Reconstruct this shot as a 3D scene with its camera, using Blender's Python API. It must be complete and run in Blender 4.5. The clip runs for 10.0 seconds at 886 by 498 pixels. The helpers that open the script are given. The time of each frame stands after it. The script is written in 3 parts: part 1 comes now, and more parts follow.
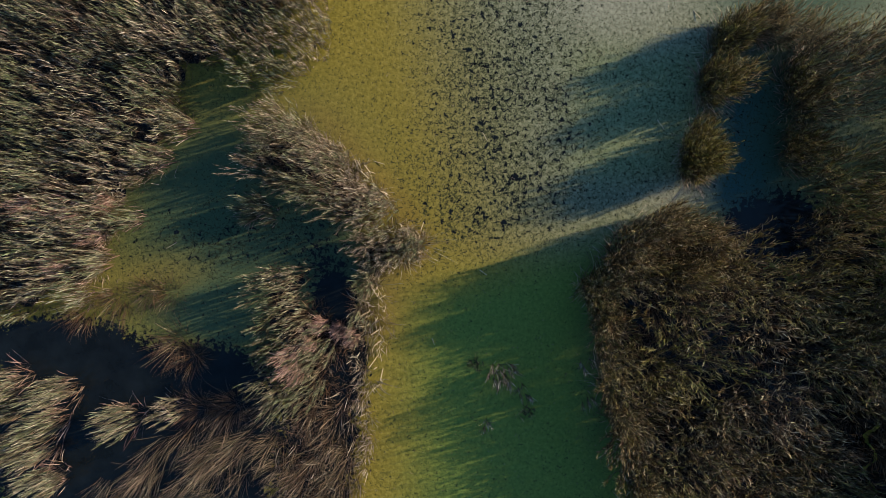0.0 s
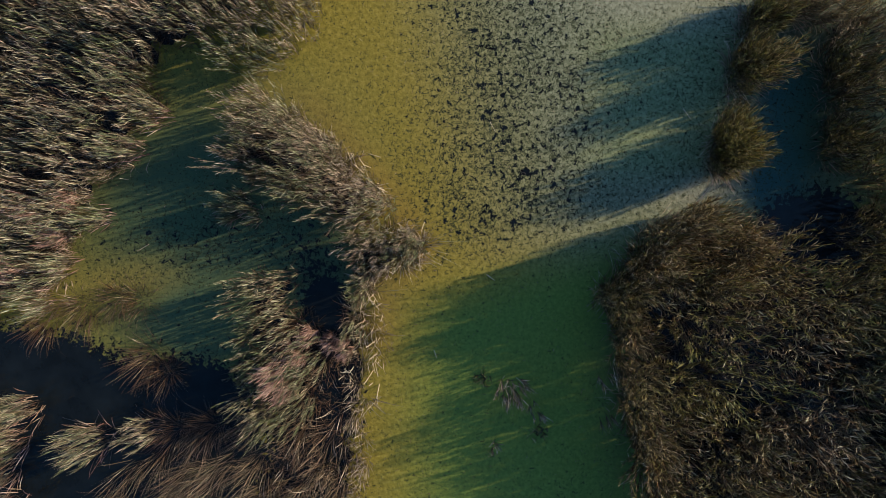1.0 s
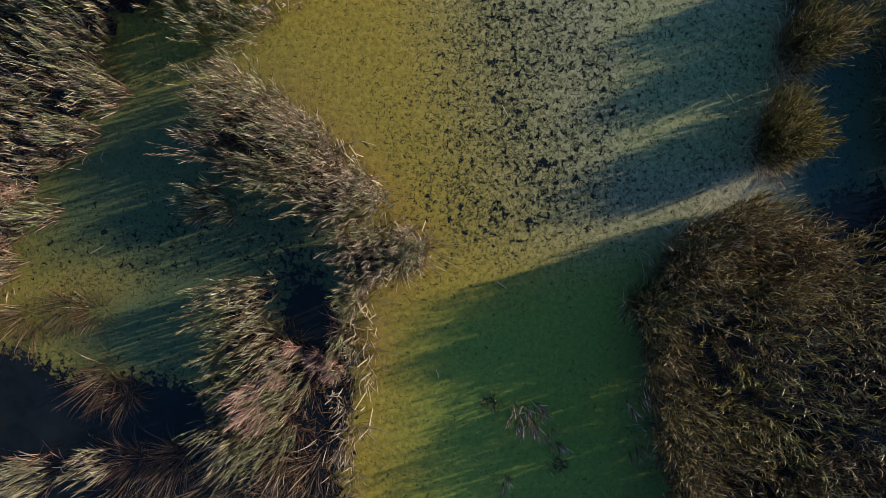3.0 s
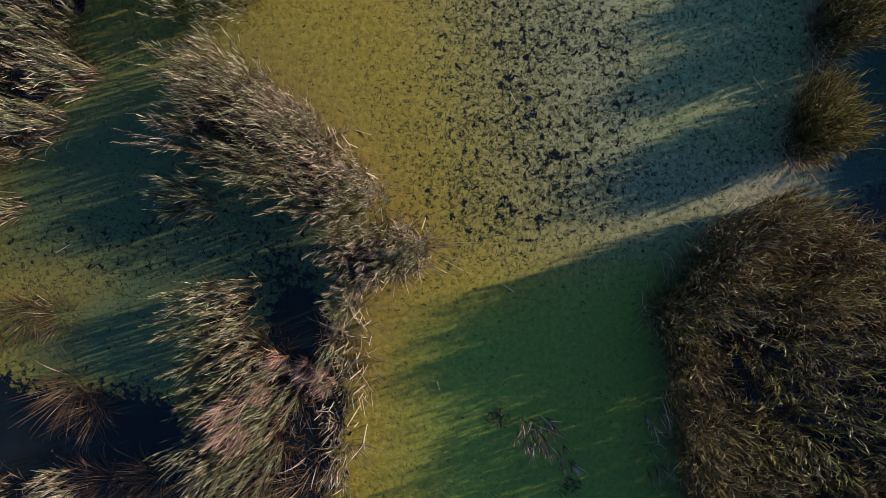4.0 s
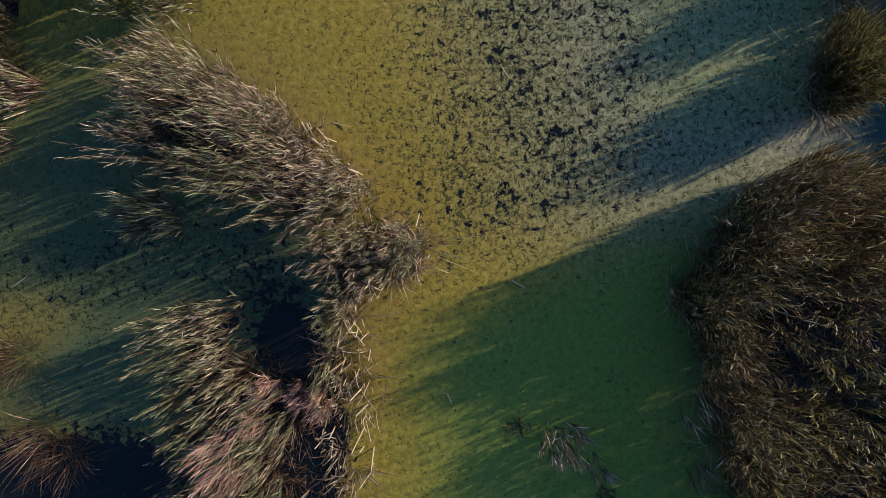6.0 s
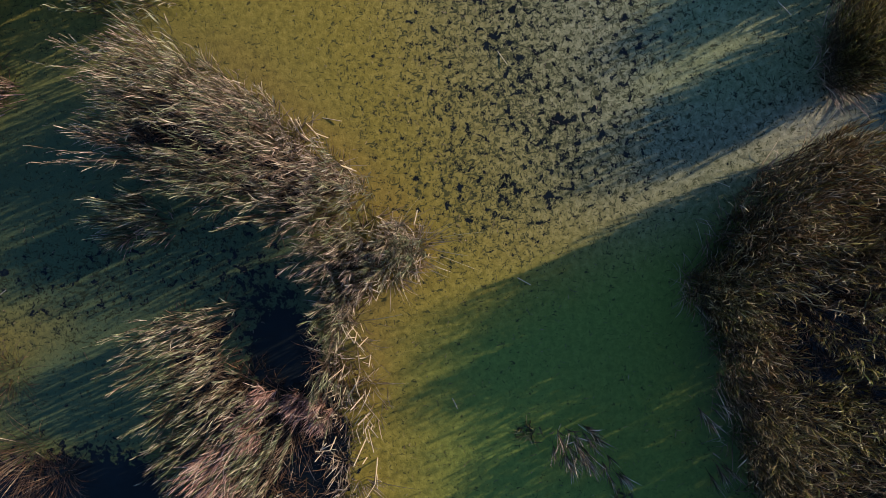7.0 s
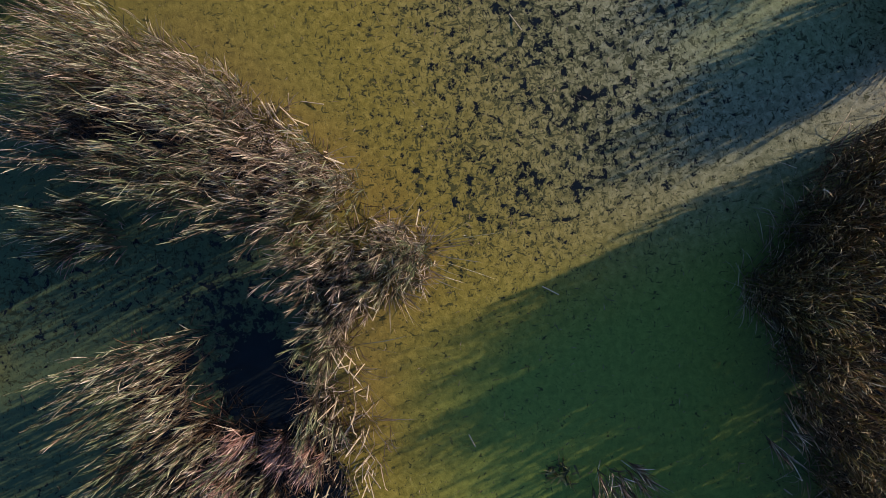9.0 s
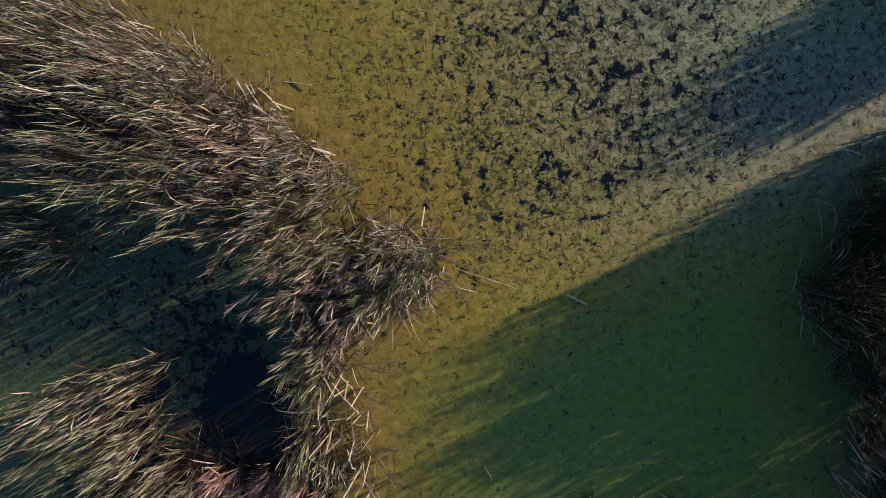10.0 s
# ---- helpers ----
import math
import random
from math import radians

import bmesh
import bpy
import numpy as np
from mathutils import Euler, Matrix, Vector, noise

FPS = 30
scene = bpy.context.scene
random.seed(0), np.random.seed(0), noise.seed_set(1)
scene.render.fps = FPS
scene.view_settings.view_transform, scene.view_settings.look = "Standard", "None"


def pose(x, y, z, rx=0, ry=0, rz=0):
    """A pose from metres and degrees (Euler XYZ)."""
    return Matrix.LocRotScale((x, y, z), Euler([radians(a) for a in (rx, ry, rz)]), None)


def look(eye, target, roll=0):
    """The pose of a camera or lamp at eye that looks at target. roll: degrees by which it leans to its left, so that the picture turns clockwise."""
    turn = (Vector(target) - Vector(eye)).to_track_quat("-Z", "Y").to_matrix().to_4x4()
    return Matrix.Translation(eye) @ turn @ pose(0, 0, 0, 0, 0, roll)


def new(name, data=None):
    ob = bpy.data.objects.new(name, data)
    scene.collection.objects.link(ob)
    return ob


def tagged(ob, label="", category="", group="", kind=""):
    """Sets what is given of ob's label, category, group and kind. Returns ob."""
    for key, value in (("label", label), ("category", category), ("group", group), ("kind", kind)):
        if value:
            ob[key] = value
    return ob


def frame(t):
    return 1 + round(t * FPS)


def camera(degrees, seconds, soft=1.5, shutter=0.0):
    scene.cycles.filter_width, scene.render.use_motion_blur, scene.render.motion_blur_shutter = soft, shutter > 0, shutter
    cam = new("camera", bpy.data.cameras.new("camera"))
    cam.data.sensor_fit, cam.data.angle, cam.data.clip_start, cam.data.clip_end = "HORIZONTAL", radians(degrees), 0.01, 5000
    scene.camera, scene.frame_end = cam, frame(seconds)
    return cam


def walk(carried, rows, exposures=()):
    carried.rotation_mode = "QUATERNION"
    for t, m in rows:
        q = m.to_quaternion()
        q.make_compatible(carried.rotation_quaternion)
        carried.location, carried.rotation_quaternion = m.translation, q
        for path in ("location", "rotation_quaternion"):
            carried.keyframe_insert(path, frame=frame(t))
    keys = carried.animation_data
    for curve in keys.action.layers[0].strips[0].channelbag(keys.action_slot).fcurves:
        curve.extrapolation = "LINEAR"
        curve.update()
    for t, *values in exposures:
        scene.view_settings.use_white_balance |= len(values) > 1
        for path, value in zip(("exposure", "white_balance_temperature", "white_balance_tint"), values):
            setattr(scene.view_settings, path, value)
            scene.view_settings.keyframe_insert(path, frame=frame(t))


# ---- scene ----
cam = camera(74.5, 10.0, 0.7)
PATH = [
    (0.0, 0.264, 0.0, 15.53, 0.02, 0.88, 0.88),
    (0.5, 0.112, 0.039, 14.848, -0.06, 0.51, 0.84),
    (1.0, 0.009, 0.066, 13.994, -0.02, 0.24, 0.85),
    (1.5, -0.042, 0.091, 13.47, -0.01, 0.12, 0.77),
    (2.0, -0.157, 0.114, 12.8, 0.01, -0.29, 0.79),
    (2.5, -0.147, 0.119, 12.547, 0.01, -0.14, 0.92),
    (4.0, -0.301, 0.134, 10.988, -0.09, -0.71, 1.18),
    (4.5, -0.34, 0.176, 10.819, -0.25, -1.05, 0.18),
    (5.0, -0.268, 0.191, 10.2, -0.39, -0.79, -1.53),
    (5.5, -0.283, 0.188, 10.011, -0.53, -0.85, -2.72),
    (7.0, -0.305, 0.13, 9.393, -0.44, -0.99, -5.54),
    (7.5, -0.326, 0.109, 9.165, -0.35, -0.9, -6.42),
    (8.0, -0.348, 0.138, 9.129, -0.41, -0.96, -6.83),
    (8.5, -0.33, 0.118, 8.675, -0.1, -0.77, -7.02),
    (9.0, -0.403, 0.195, 7.784, -0.31, -1.15, -7.44),
    (9.5, -0.508, 0.38, 6.948, -1.55, -1.65, -7.94),
    (10.0, -0.512, 0.463, 6.696, -2.06, -1.62, -7.97),
]
walk(cam, [(t, pose(*place)) for t, *place in PATH], [(0, 0.40, 5360, -6), (6, 0.37, 5280, 1), (10, 0.21, 5180, 5)])

# ---- world, sun ----
SUN_FROM = Vector((0.948, 0.317, 0)).normalized()
SUN_HEIGHT = radians(20)
world = bpy.data.worlds.new("world")
scene.world = world
world.use_nodes = True
wn = world.node_tree.nodes
sky = wn.new("ShaderNodeTexSky")
sky.sky_type = "NISHITA"
sky.sun_disc = False
sky.ozone_density = 3.0
sky.dust_density = 0.4
sky.sun_elevation = SUN_HEIGHT
sky.sun_rotation = math.atan2(SUN_FROM.x, SUN_FROM.y)
world.node_tree.links.new(sky.outputs[0], wn["Background"].inputs[0])
wn["Background"].inputs[1].default_value = 0.112

sun = new("sun", bpy.data.lights.new("sun", "SUN"))
sun.data.energy = 5.6
sun.data.angle = radians(0.6)
sun.data.color = (1.0, 0.72, 0.40)
up = Vector((SUN_FROM.x * math.cos(SUN_HEIGHT), SUN_FROM.y * math.cos(SUN_HEIGHT), math.sin(SUN_HEIGHT)))
sun.matrix_world = look(up * 60, (0, 0, 0))


# ---- materials ----
def material(name):
    m = bpy.data.materials.new(name)
    m.use_nodes = True
    nodes, links = m.node_tree.nodes, m.node_tree.links
    return m, nodes, links, nodes["Principled BSDF"]


def node(nodes, kind, **values):
    n = nodes.new(kind)
    for key, value in values.items():
        if key in n.inputs.keys():
            n.inputs[key].default_value = value
    return n


def ramp(nodes, links, fac, stops):
    r = nodes.new("ShaderNodeValToRGB")
    els = r.color_ramp.elements
    while len(els) < len(stops):
        els.new(0.5)
    for e, (p, c) in zip(els, stops):
        e.position = p
        e.color = (*c, 1) if len(c) == 3 else c
    links.new(fac, r.inputs[0])
    return r.outputs[0]


def mix(nodes, links, fac, a, b, blend="MIX"):
    n = nodes.new("ShaderNodeMix")
    n.data_type = "RGBA"
    n.blend_type = blend
    for sock, value in ((n.inputs[0], fac), (n.inputs[6], a), (n.inputs[7], b)):
        if hasattr(value, "links"):
            links.new(value, sock)
        elif isinstance(value, (int, float)):
            sock.default_value = value
        else:
            sock.default_value = (*value, 1)
    return n.outputs[2]


def calc(nodes, links, op, a, b=0.0, clamp=False):
    n = nodes.new("ShaderNodeMath")
    n.operation = op
    n.use_clamp = clamp
    for sock, value in ((n.inputs[0], a), (n.inputs[1], b)):
        if hasattr(value, "links"):
            links.new(value, sock)
        else:
            sock.default_value = value
    return n.outputs[0]


def attribute(nodes, name):
    n = nodes.new("ShaderNodeAttribute")
    n.attribute_name = name
    return n.outputs["Fac"]


def noise_of(nodes, links, scale, detail=4.0, rough=0.55, stretch=None, turn=0.0, distort=0.0):
    co = nodes.new("ShaderNodeNewGeometry").outputs["Position"]
    if stretch:
        mp = nodes.new("ShaderNodeMapping")
        mp.inputs["Rotation"].default_value = (0, 0, turn)
        mp.inputs["Scale"].default_value = stretch
        links.new(co, mp.inputs["Vector"])
        co = mp.outputs["Vector"]
    n = node(nodes, "ShaderNodeTexNoise", Scale=scale, Detail=detail, Roughness=rough, Distortion=distort)
    links.new(co, n.inputs["Vector"])
    return n.outputs["Fac"]


def pond_material():
    """Floating algae and duckweed in curdled lumps, torn open over dark water: the open attribute tears it, bare takes it away."""
    m, n, l, algae = material("algae_and_water")
    open_, bare, dry, green = attribute(n, "open"), attribute(n, "bare"), attribute(n, "dry"), attribute(n, "green")
    lump = noise_of(n, l, 7.6, 5, 0.60, distort=0.5)
    rag = noise_of(n, l, 24, 4, 0.62, distort=1.0)
    cluster = noise_of(n, l, 1.1, 3, 0.55)
    fine = noise_of(n, l, 10, 6, 0.62, distort=0.5)
    fleck = noise_of(n, l, 9.5, 4, 0.58, stretch=(1, 1.7, 1), turn=0.6, distort=1.0)
    fleck_b = noise_of(n, l, 10.5, 4, 0.58, stretch=(1.9, 1, 1), turn=0.35, distort=1.0)
    grain = noise_of(n, l, 80, 3, 0.7)
    broad = noise_of(n, l, 0.8, 4, 0.55)
    swing = calc(n, l, "MULTIPLY", calc(n, l, "SUBTRACT", cluster, 0.5), 0.30)
    # tears in the mat, in clusters, with ragged edges
    f = calc(n, l, "ADD", calc(n, l, "MULTIPLY", lump, 0.72), calc(n, l, "MULTIPLY", rag, 0.28))
    limit = calc(n, l, "ADD", 0.335, calc(n, l, "MULTIPLY", open_, 0.125))
    limit = calc(n, l, "ADD", limit, calc(n, l, "MULTIPLY", swing, calc(n, l, "ADD", 0.1, calc(n, l, "MULTIPLY", open_, 0.45))))
    limit = calc(n, l, "ADD", limit, calc(n, l, "MULTIPLY", bare, 0.6))
    depth = calc(n, l, "SUBTRACT", limit, f)
    hole = calc(n, l, "ADD", calc(n, l, "MULTIPLY", depth, 42.0), 0.5, clamp=True)
    rim = calc(n, l, "ADD", calc(n, l, "MULTIPLY", depth, 13.0), 0.95, clamp=True)
    # thin wet places and bits of dead leaf sunk in it
    both_flecks = calc(n, l, "MINIMUM", fleck, calc(n, l, "ADD", fleck_b, 0.015))
    wet = calc(n, l, "SUBTRACT", calc(n, l, "ADD", 0.36, calc(n, l, "MULTIPLY", open_, 0.10)), both_flecks)
    wet = calc(n, l, "ADD", wet, calc(n, l, "MULTIPLY", swing, 0.3))
    wet = calc(n, l, "MULTIPLY", calc(n, l, "ADD", calc(n, l, "MULTIPLY", wet, 24.0), 0.4, clamp=True), 0.86)
    # colour of the mat
    yellow = ramp(n, l, fine, [(0.34, (0.19, 0.142, 0.018)), (0.5, (0.287, 0.212, 0.028)), (0.66, (0.375, 0.277, 0.05))])
    grey = ramp(n, l, fine, [(0.34, (0.125, 0.125, 0.078)), (0.5, (0.232, 0.227, 0.146)), (0.66, (0.34, 0.328, 0.232))])
    leaf = ramp(n, l, fine, [(0.36, (0.145, 0.20, 0.038)), (0.6, (0.19, 0.26, 0.05)), (0.8, (0.23, 0.31, 0.07))])
    col = mix(n, l, dry, yellow, grey)
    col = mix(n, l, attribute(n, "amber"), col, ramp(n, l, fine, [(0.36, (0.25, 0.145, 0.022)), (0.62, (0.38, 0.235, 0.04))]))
    col = mix(n, l, green, col, leaf)
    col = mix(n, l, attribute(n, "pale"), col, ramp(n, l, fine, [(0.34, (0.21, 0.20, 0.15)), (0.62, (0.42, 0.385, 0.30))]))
    # blue put into the colour for sky reflected by the side channel
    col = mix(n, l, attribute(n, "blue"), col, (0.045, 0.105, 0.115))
    # dark teal mixed in as painted shade on the mat
    col = mix(n, l, calc(n, l, "MULTIPLY", attribute(n, "teal_shade"), 0.88), col, (0.058, 0.098, 0.06))
    col = mix(n, l, calc(n, l, "MULTIPLY", rim, 0.62), col, (0.05, 0.052, 0.024))
    col = mix(n, l, wet, col, (0.035, 0.04, 0.014))
    col = mix(n, l, calc(n, l, "MULTIPLY", broad, 0.5), col, mix(n, l, 1.0, col, (0.72, 0.78, 0.7), "MULTIPLY"))
    col = mix(n, l, 1.0, col, ramp(n, l, grain, [(0.25, (0.62, 0.62, 0.62)), (0.6, (1.0, 1.0, 1.0))]), "MULTIPLY")
    l.new(col, algae.inputs["Base Color"])
    algae.inputs["Roughness"].default_value = 0.75
    algae.inputs["Specular IOR Level"].default_value = 0.25
    bump = node(n, "ShaderNodeBump", Strength=0.5, Distance=0.012)
    l.new(calc(n, l, "ADD", calc(n, l, "ADD", calc(n, l, "MULTIPLY", lump, 1.4), fine), calc(n, l, "MULTIPLY", grain, 0.35)), bump.inputs["Height"])
    l.new(bump.outputs[0], algae.inputs["Normal"])
    water = node(n, "ShaderNodeBsdfPrincipled", Roughness=0.06)
    water.inputs["IOR"].default_value = 1.33
    silt = ramp(n, l, noise_of(n, l, 1.3, 5, 0.6), [(0.35, (0.005, 0.006, 0.007)), (0.7, (0.011, 0.014, 0.018))])
    l.new(silt, water.inputs["Base Color"])
    wb = node(n, "ShaderNodeBump", Strength=0.06, Distance=0.01)
    l.new(noise_of(n, l, 8, 2, 0.5), wb.inputs["Height"])
    l.new(wb.outputs[0], water.inputs["Normal"])
    both = n.new("ShaderNodeMixShader")
    l.new(hole, both.inputs[0])
    l.new(algae.outputs[0], both.inputs[1])
    l.new(water.outputs[0], both.inputs[2])
    l.new(both.outputs[0], n["Material Output"].inputs["Surface"])
    return m


def reed_material(name, greens, straws, glow=0.1):
    """Leaf blades: the dry attribute leads from green to straw, blade by blade; above 1.3 it marks the darkened inner
    blades.
    """
    m, n, l, b = material(name)
    geo = n.new("ShaderNodeNewGeometry")
    rnd = geo.outputs["Random Per Island"]
    dry, along = attribute(n, "dry"), attribute(n, "along")
    g = ramp(n, l, rnd, [(0.0, greens[0]), (0.55, greens[1]), (1.0, greens[2])])
    s = ramp(n, l, rnd, [(0.0, straws[0]), (0.58, straws[1]), (1.0, straws[2])])
    k = calc(n, l, "ADD", dry, calc(n, l, "MULTIPLY", calc(n, l, "POWER", along, 4.0), 0.35), clamp=True)
    col = mix(n, l, k, g, s)
    # inner blades: dead brown, darkened further for the shade inside the bed
    inner_dark = calc(n, l, "GREATER_THAN", dry, 1.3)
    col = mix(n, l, inner_dark, col, ramp(n, l, rnd, [(0.0, (0.035, 0.026, 0.02)), (0.8, (0.10, 0.07, 0.05)), (1.0, (0.3, 0.23, 0.17))]))
    # shade painted into the blade colour, darker towards the foot
    foot_shade = ramp(n, l, along, [(0.0, (0.45, 0.38, 0.32)), (0.5, (1, 1, 1))])
    col = mix(n, l, 1.0, col, foot_shade, "MULTIPLY")
    spots = noise_of(n, l, 38, 3, 0.6)
    col = mix(n, l, 1.0, col, ramp(n, l, spots, [(0.3, (0.55, 0.5, 0.45)), (0.6, (1, 1, 1))]), "MULTIPLY")
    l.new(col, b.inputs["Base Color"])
    b.inputs["Roughness"].default_value = 0.4
    b.inputs["Specular IOR Level"].default_value = 0.5
    tr = n.new("ShaderNodeBsdfTranslucent")
    l.new(col, tr.inputs[0])
    both = node(n, "ShaderNodeMixShader", Fac=glow)
    l.new(b.outputs[0], both.inputs[1])
    l.new(tr.outputs[0], both.inputs[2])
    l.new(both.outputs[0], n["Material Output"].inputs["Surface"])
    return m


def plain_material(name, dark, light, scale, rough=0.8, relief=0.02):
    m, n, l, b = material(name)
    a = noise_of(n, l, scale, 5, 0.6)
    c = noise_of(n, l, scale * 6, 4, 0.6)
    col = mix(n, l, c, ramp(n, l, a, [(0.3, dark), (0.7, light)]), dark)
    l.new(col, b.inputs["Base Color"])
    b.inputs["Roughness"].default_value = rough
    bump = node(n, "ShaderNodeBump", Strength=0.6, Distance=relief)
    l.new(c, bump.inputs["Height"])
    l.new(bump.outputs[0], b.inputs["Normal"])
    return m


POND = pond_material()
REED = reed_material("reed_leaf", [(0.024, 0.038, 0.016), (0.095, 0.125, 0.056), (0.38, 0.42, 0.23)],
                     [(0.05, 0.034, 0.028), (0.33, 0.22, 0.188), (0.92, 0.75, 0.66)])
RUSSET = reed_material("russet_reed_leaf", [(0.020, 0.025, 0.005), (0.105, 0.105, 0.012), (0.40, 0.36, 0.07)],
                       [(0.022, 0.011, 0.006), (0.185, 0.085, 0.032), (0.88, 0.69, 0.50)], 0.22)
# dead reeds, with warm low sunlight put into the pink colour
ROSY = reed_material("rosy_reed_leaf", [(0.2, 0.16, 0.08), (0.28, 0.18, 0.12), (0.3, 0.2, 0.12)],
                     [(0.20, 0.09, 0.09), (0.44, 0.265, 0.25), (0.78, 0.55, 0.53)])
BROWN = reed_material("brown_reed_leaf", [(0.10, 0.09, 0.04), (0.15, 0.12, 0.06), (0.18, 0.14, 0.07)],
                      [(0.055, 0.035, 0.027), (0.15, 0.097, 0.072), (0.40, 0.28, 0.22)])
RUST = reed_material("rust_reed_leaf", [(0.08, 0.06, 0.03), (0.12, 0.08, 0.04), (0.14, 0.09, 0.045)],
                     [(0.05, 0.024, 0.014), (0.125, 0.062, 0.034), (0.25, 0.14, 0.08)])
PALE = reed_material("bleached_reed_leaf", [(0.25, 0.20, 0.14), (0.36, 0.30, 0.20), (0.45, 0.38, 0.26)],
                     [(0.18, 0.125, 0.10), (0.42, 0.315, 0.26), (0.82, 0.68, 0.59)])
STEM = plain_material("dead_reed_stem", (0.46, 0.35, 0.25), (0.80, 0.68, 0.53), 30, 0.6, 0.002)
MUD = plain_material("wet_mud", (0.018, 0.014, 0.01), (0.05, 0.04, 0.028), 3.0, 0.6, 0.03)


# ---- mesh tools ----
def blades(rng, roots, length, heading, tilt, bend, width, dry, steps=6, z0=-0.03, kink=0.28):
    """Arrays for curved tapering leaf blades, one a root: vertices, quads, dryness and place along the blade."""
    count = len(roots)
    s = np.linspace(0, 1, steps)
    th = tilt[:, None] + bend[:, None] * s[None, :] ** 3.5
    bent = rng.random(count) < kink
    at = rng.uniform(0.5, 0.9, count)
    th = th + (bent[:, None] & (s[None, :] > at[:, None])) * rng.uniform(0.5, 1.7, count)[:, None]
    th = np.minimum(th, 2.3)
    hd = heading[:, None] + rng.normal(0, 0.08, count)[:, None] * s[None, :] * 2
    ds = length[:, None] / (steps - 1)
    step = np.stack([np.sin(th) * np.cos(hd), np.sin(th) * np.sin(hd), np.cos(th)], -1) * ds[..., None]
    p = np.zeros((count, steps, 3))
    p[:, 1:] = np.cumsum(step[:, :-1], 1)
    p[:, :, :2] += roots[:, None, :2]
    p[:, :, 2] += z0 + (roots[:, 2:3] if roots.shape[1] > 2 else 0)
    p[:, :, 2] = np.maximum(p[:, :, 2], z0 + 0.035 * s[None, :])
    tw = rng.uniform(-0.9, 0.9, count)[:, None] + rng.normal(0, 0.5, count)[:, None] * s[None, :]
    side = np.stack([-np.sin(hd) * np.cos(tw) + np.cos(hd) * np.cos(th) * np.sin(tw),
                     np.cos(hd) * np.cos(tw) + np.sin(hd) * np.cos(th) * np.sin(tw),
                     -np.sin(th) * np.sin(tw)], -1)
    w = width[:, None] * np.clip(1.02 - s[None, :] ** 2.6, 0.04, 1) * (0.75 + 0.25 * np.minimum(1, s[None, :] * 4))
    v = np.stack([p - side * w[..., None] / 2, p + side * w[..., None] / 2], 2).reshape(-1, 3)
    base = (np.arange(count) * steps * 2)[:, None] + (np.arange(steps - 1) * 2)[None, :]
    base = base.reshape(-1, 1)
    quads = base + np.array([[0, 1, 3, 2]])
    return v, quads, np.repeat(dry, steps * 2), np.tile(np.repeat(s, 2), count)


def mesh_of(name, v, quads, floats, mat, smooth=True):
    me = bpy.data.meshes.new(name)
    me.vertices.add(len(v))
    me.vertices.foreach_set("co", np.asarray(v, np.float32).ravel())
    me.loops.add(quads.size)
    me.loops.foreach_set("vertex_index", quads.astype(np.int32).ravel())
    me.polygons.add(len(quads))
    me.polygons.foreach_set("loop_start", np.arange(0, quads.size, 4, dtype=np.int32))
    me.polygons.foreach_set("use_smooth", np.full(len(quads), smooth))
    for key, values in floats.items():
        a = me.attributes.new(key, "FLOAT", "POINT")
        a.data.foreach_set("value", np.asarray(values, np.float32))
    me.update(calc_edges=True)
    me.materials.append(mat)
    return me


def part(name, me, parent=None, label="", at=None):
    ob = new(name, me)
    if parent:
        ob.parent = parent
    if at is not None:
        ob.location = at
    if label:
        ob["label"] = label
    return ob


def inside(pts, outline):
    x, y = pts[:, 0], pts[:, 1]
    o = np.array(outline, float)
    hit = np.zeros(len(pts), bool)
    for (x1, y1), (x2, y2) in zip(o, np.roll(o, -1, 0)):
        cross = (y1 > y) != (y2 > y)
        hit ^= cross & (x < (x2 - x1) * (y - y1) / (y2 - y1 + 1e-12) + x1)
    return hit


def spaced(rng, outline, gap):
    """Points spread over an outline, no two nearer than the gap."""
    o = np.array(outline, float)
    lo, hi = o.min(0), o.max(0)
    p = rng.uniform(lo, hi, (int(np.prod(hi - lo) / gap ** 2 * 9), 2))
    p = p[inside(p, outline)]
    kept, cells = [], {}
    for q in p:
        i, j = int(q[0] // gap), int(q[1] // gap)
        near = [c for a in (-1, 0, 1) for b in (-1, 0, 1) for c in cells.get((i + a, j + b), ())]
        if all((q[0] - c[0]) ** 2 + (q[1] - c[1]) ** 2 > gap * gap for c in near):
            cells.setdefault((i, j), []).append(q)
            kept.append(q)
    return np.array(kept)


def scatter(rng, outline, count, grow=0.0):
    o = np.array(outline, float)
    lo, hi = o.min(0) - grow, o.max(0) + grow
    got = np.zeros((0, 2))
    while len(got) < count:
        p = rng.uniform(lo, hi, (count * 3, 2))
        got = np.concatenate([got, p[inside(p + rng.normal(0, 0.08, p.shape), outline)]])
    return got[:count]


# ---- ground and water ----
def axis(inner, fine, far):
    core = np.arange(-inner, inner + fine / 2, fine)
    out = inner + (far - inner) * np.linspace(0, 1, 14)[1:] ** 2.2
    return np.concatenate([-out[::-1], core, out])


def sheet(name, xs, ys, height, floats, mat):
    gx, gy = np.meshgrid(xs, ys)
    v = np.stack([gx, gy, height(gx, gy)], -1).reshape(-1, 3)
    nx = len(xs)
    i = (np.arange(len(ys) - 1)[:, None] * nx + np.arange(nx - 1)[None, :]).reshape(-1, 1)
    quads = i + np.array([[0, 1, nx + 1, nx]])
    return new(name, mesh_of(name, v, quads, floats(v), mat))


def bed_height(x, y):
    r = np.hypot(x, y)
    return -0.55 + 0.9 * np.clip((r - 34) / 10, 0, 1) + 0.05 * np.sin(x * 0.7) * np.sin(y * 0.9)


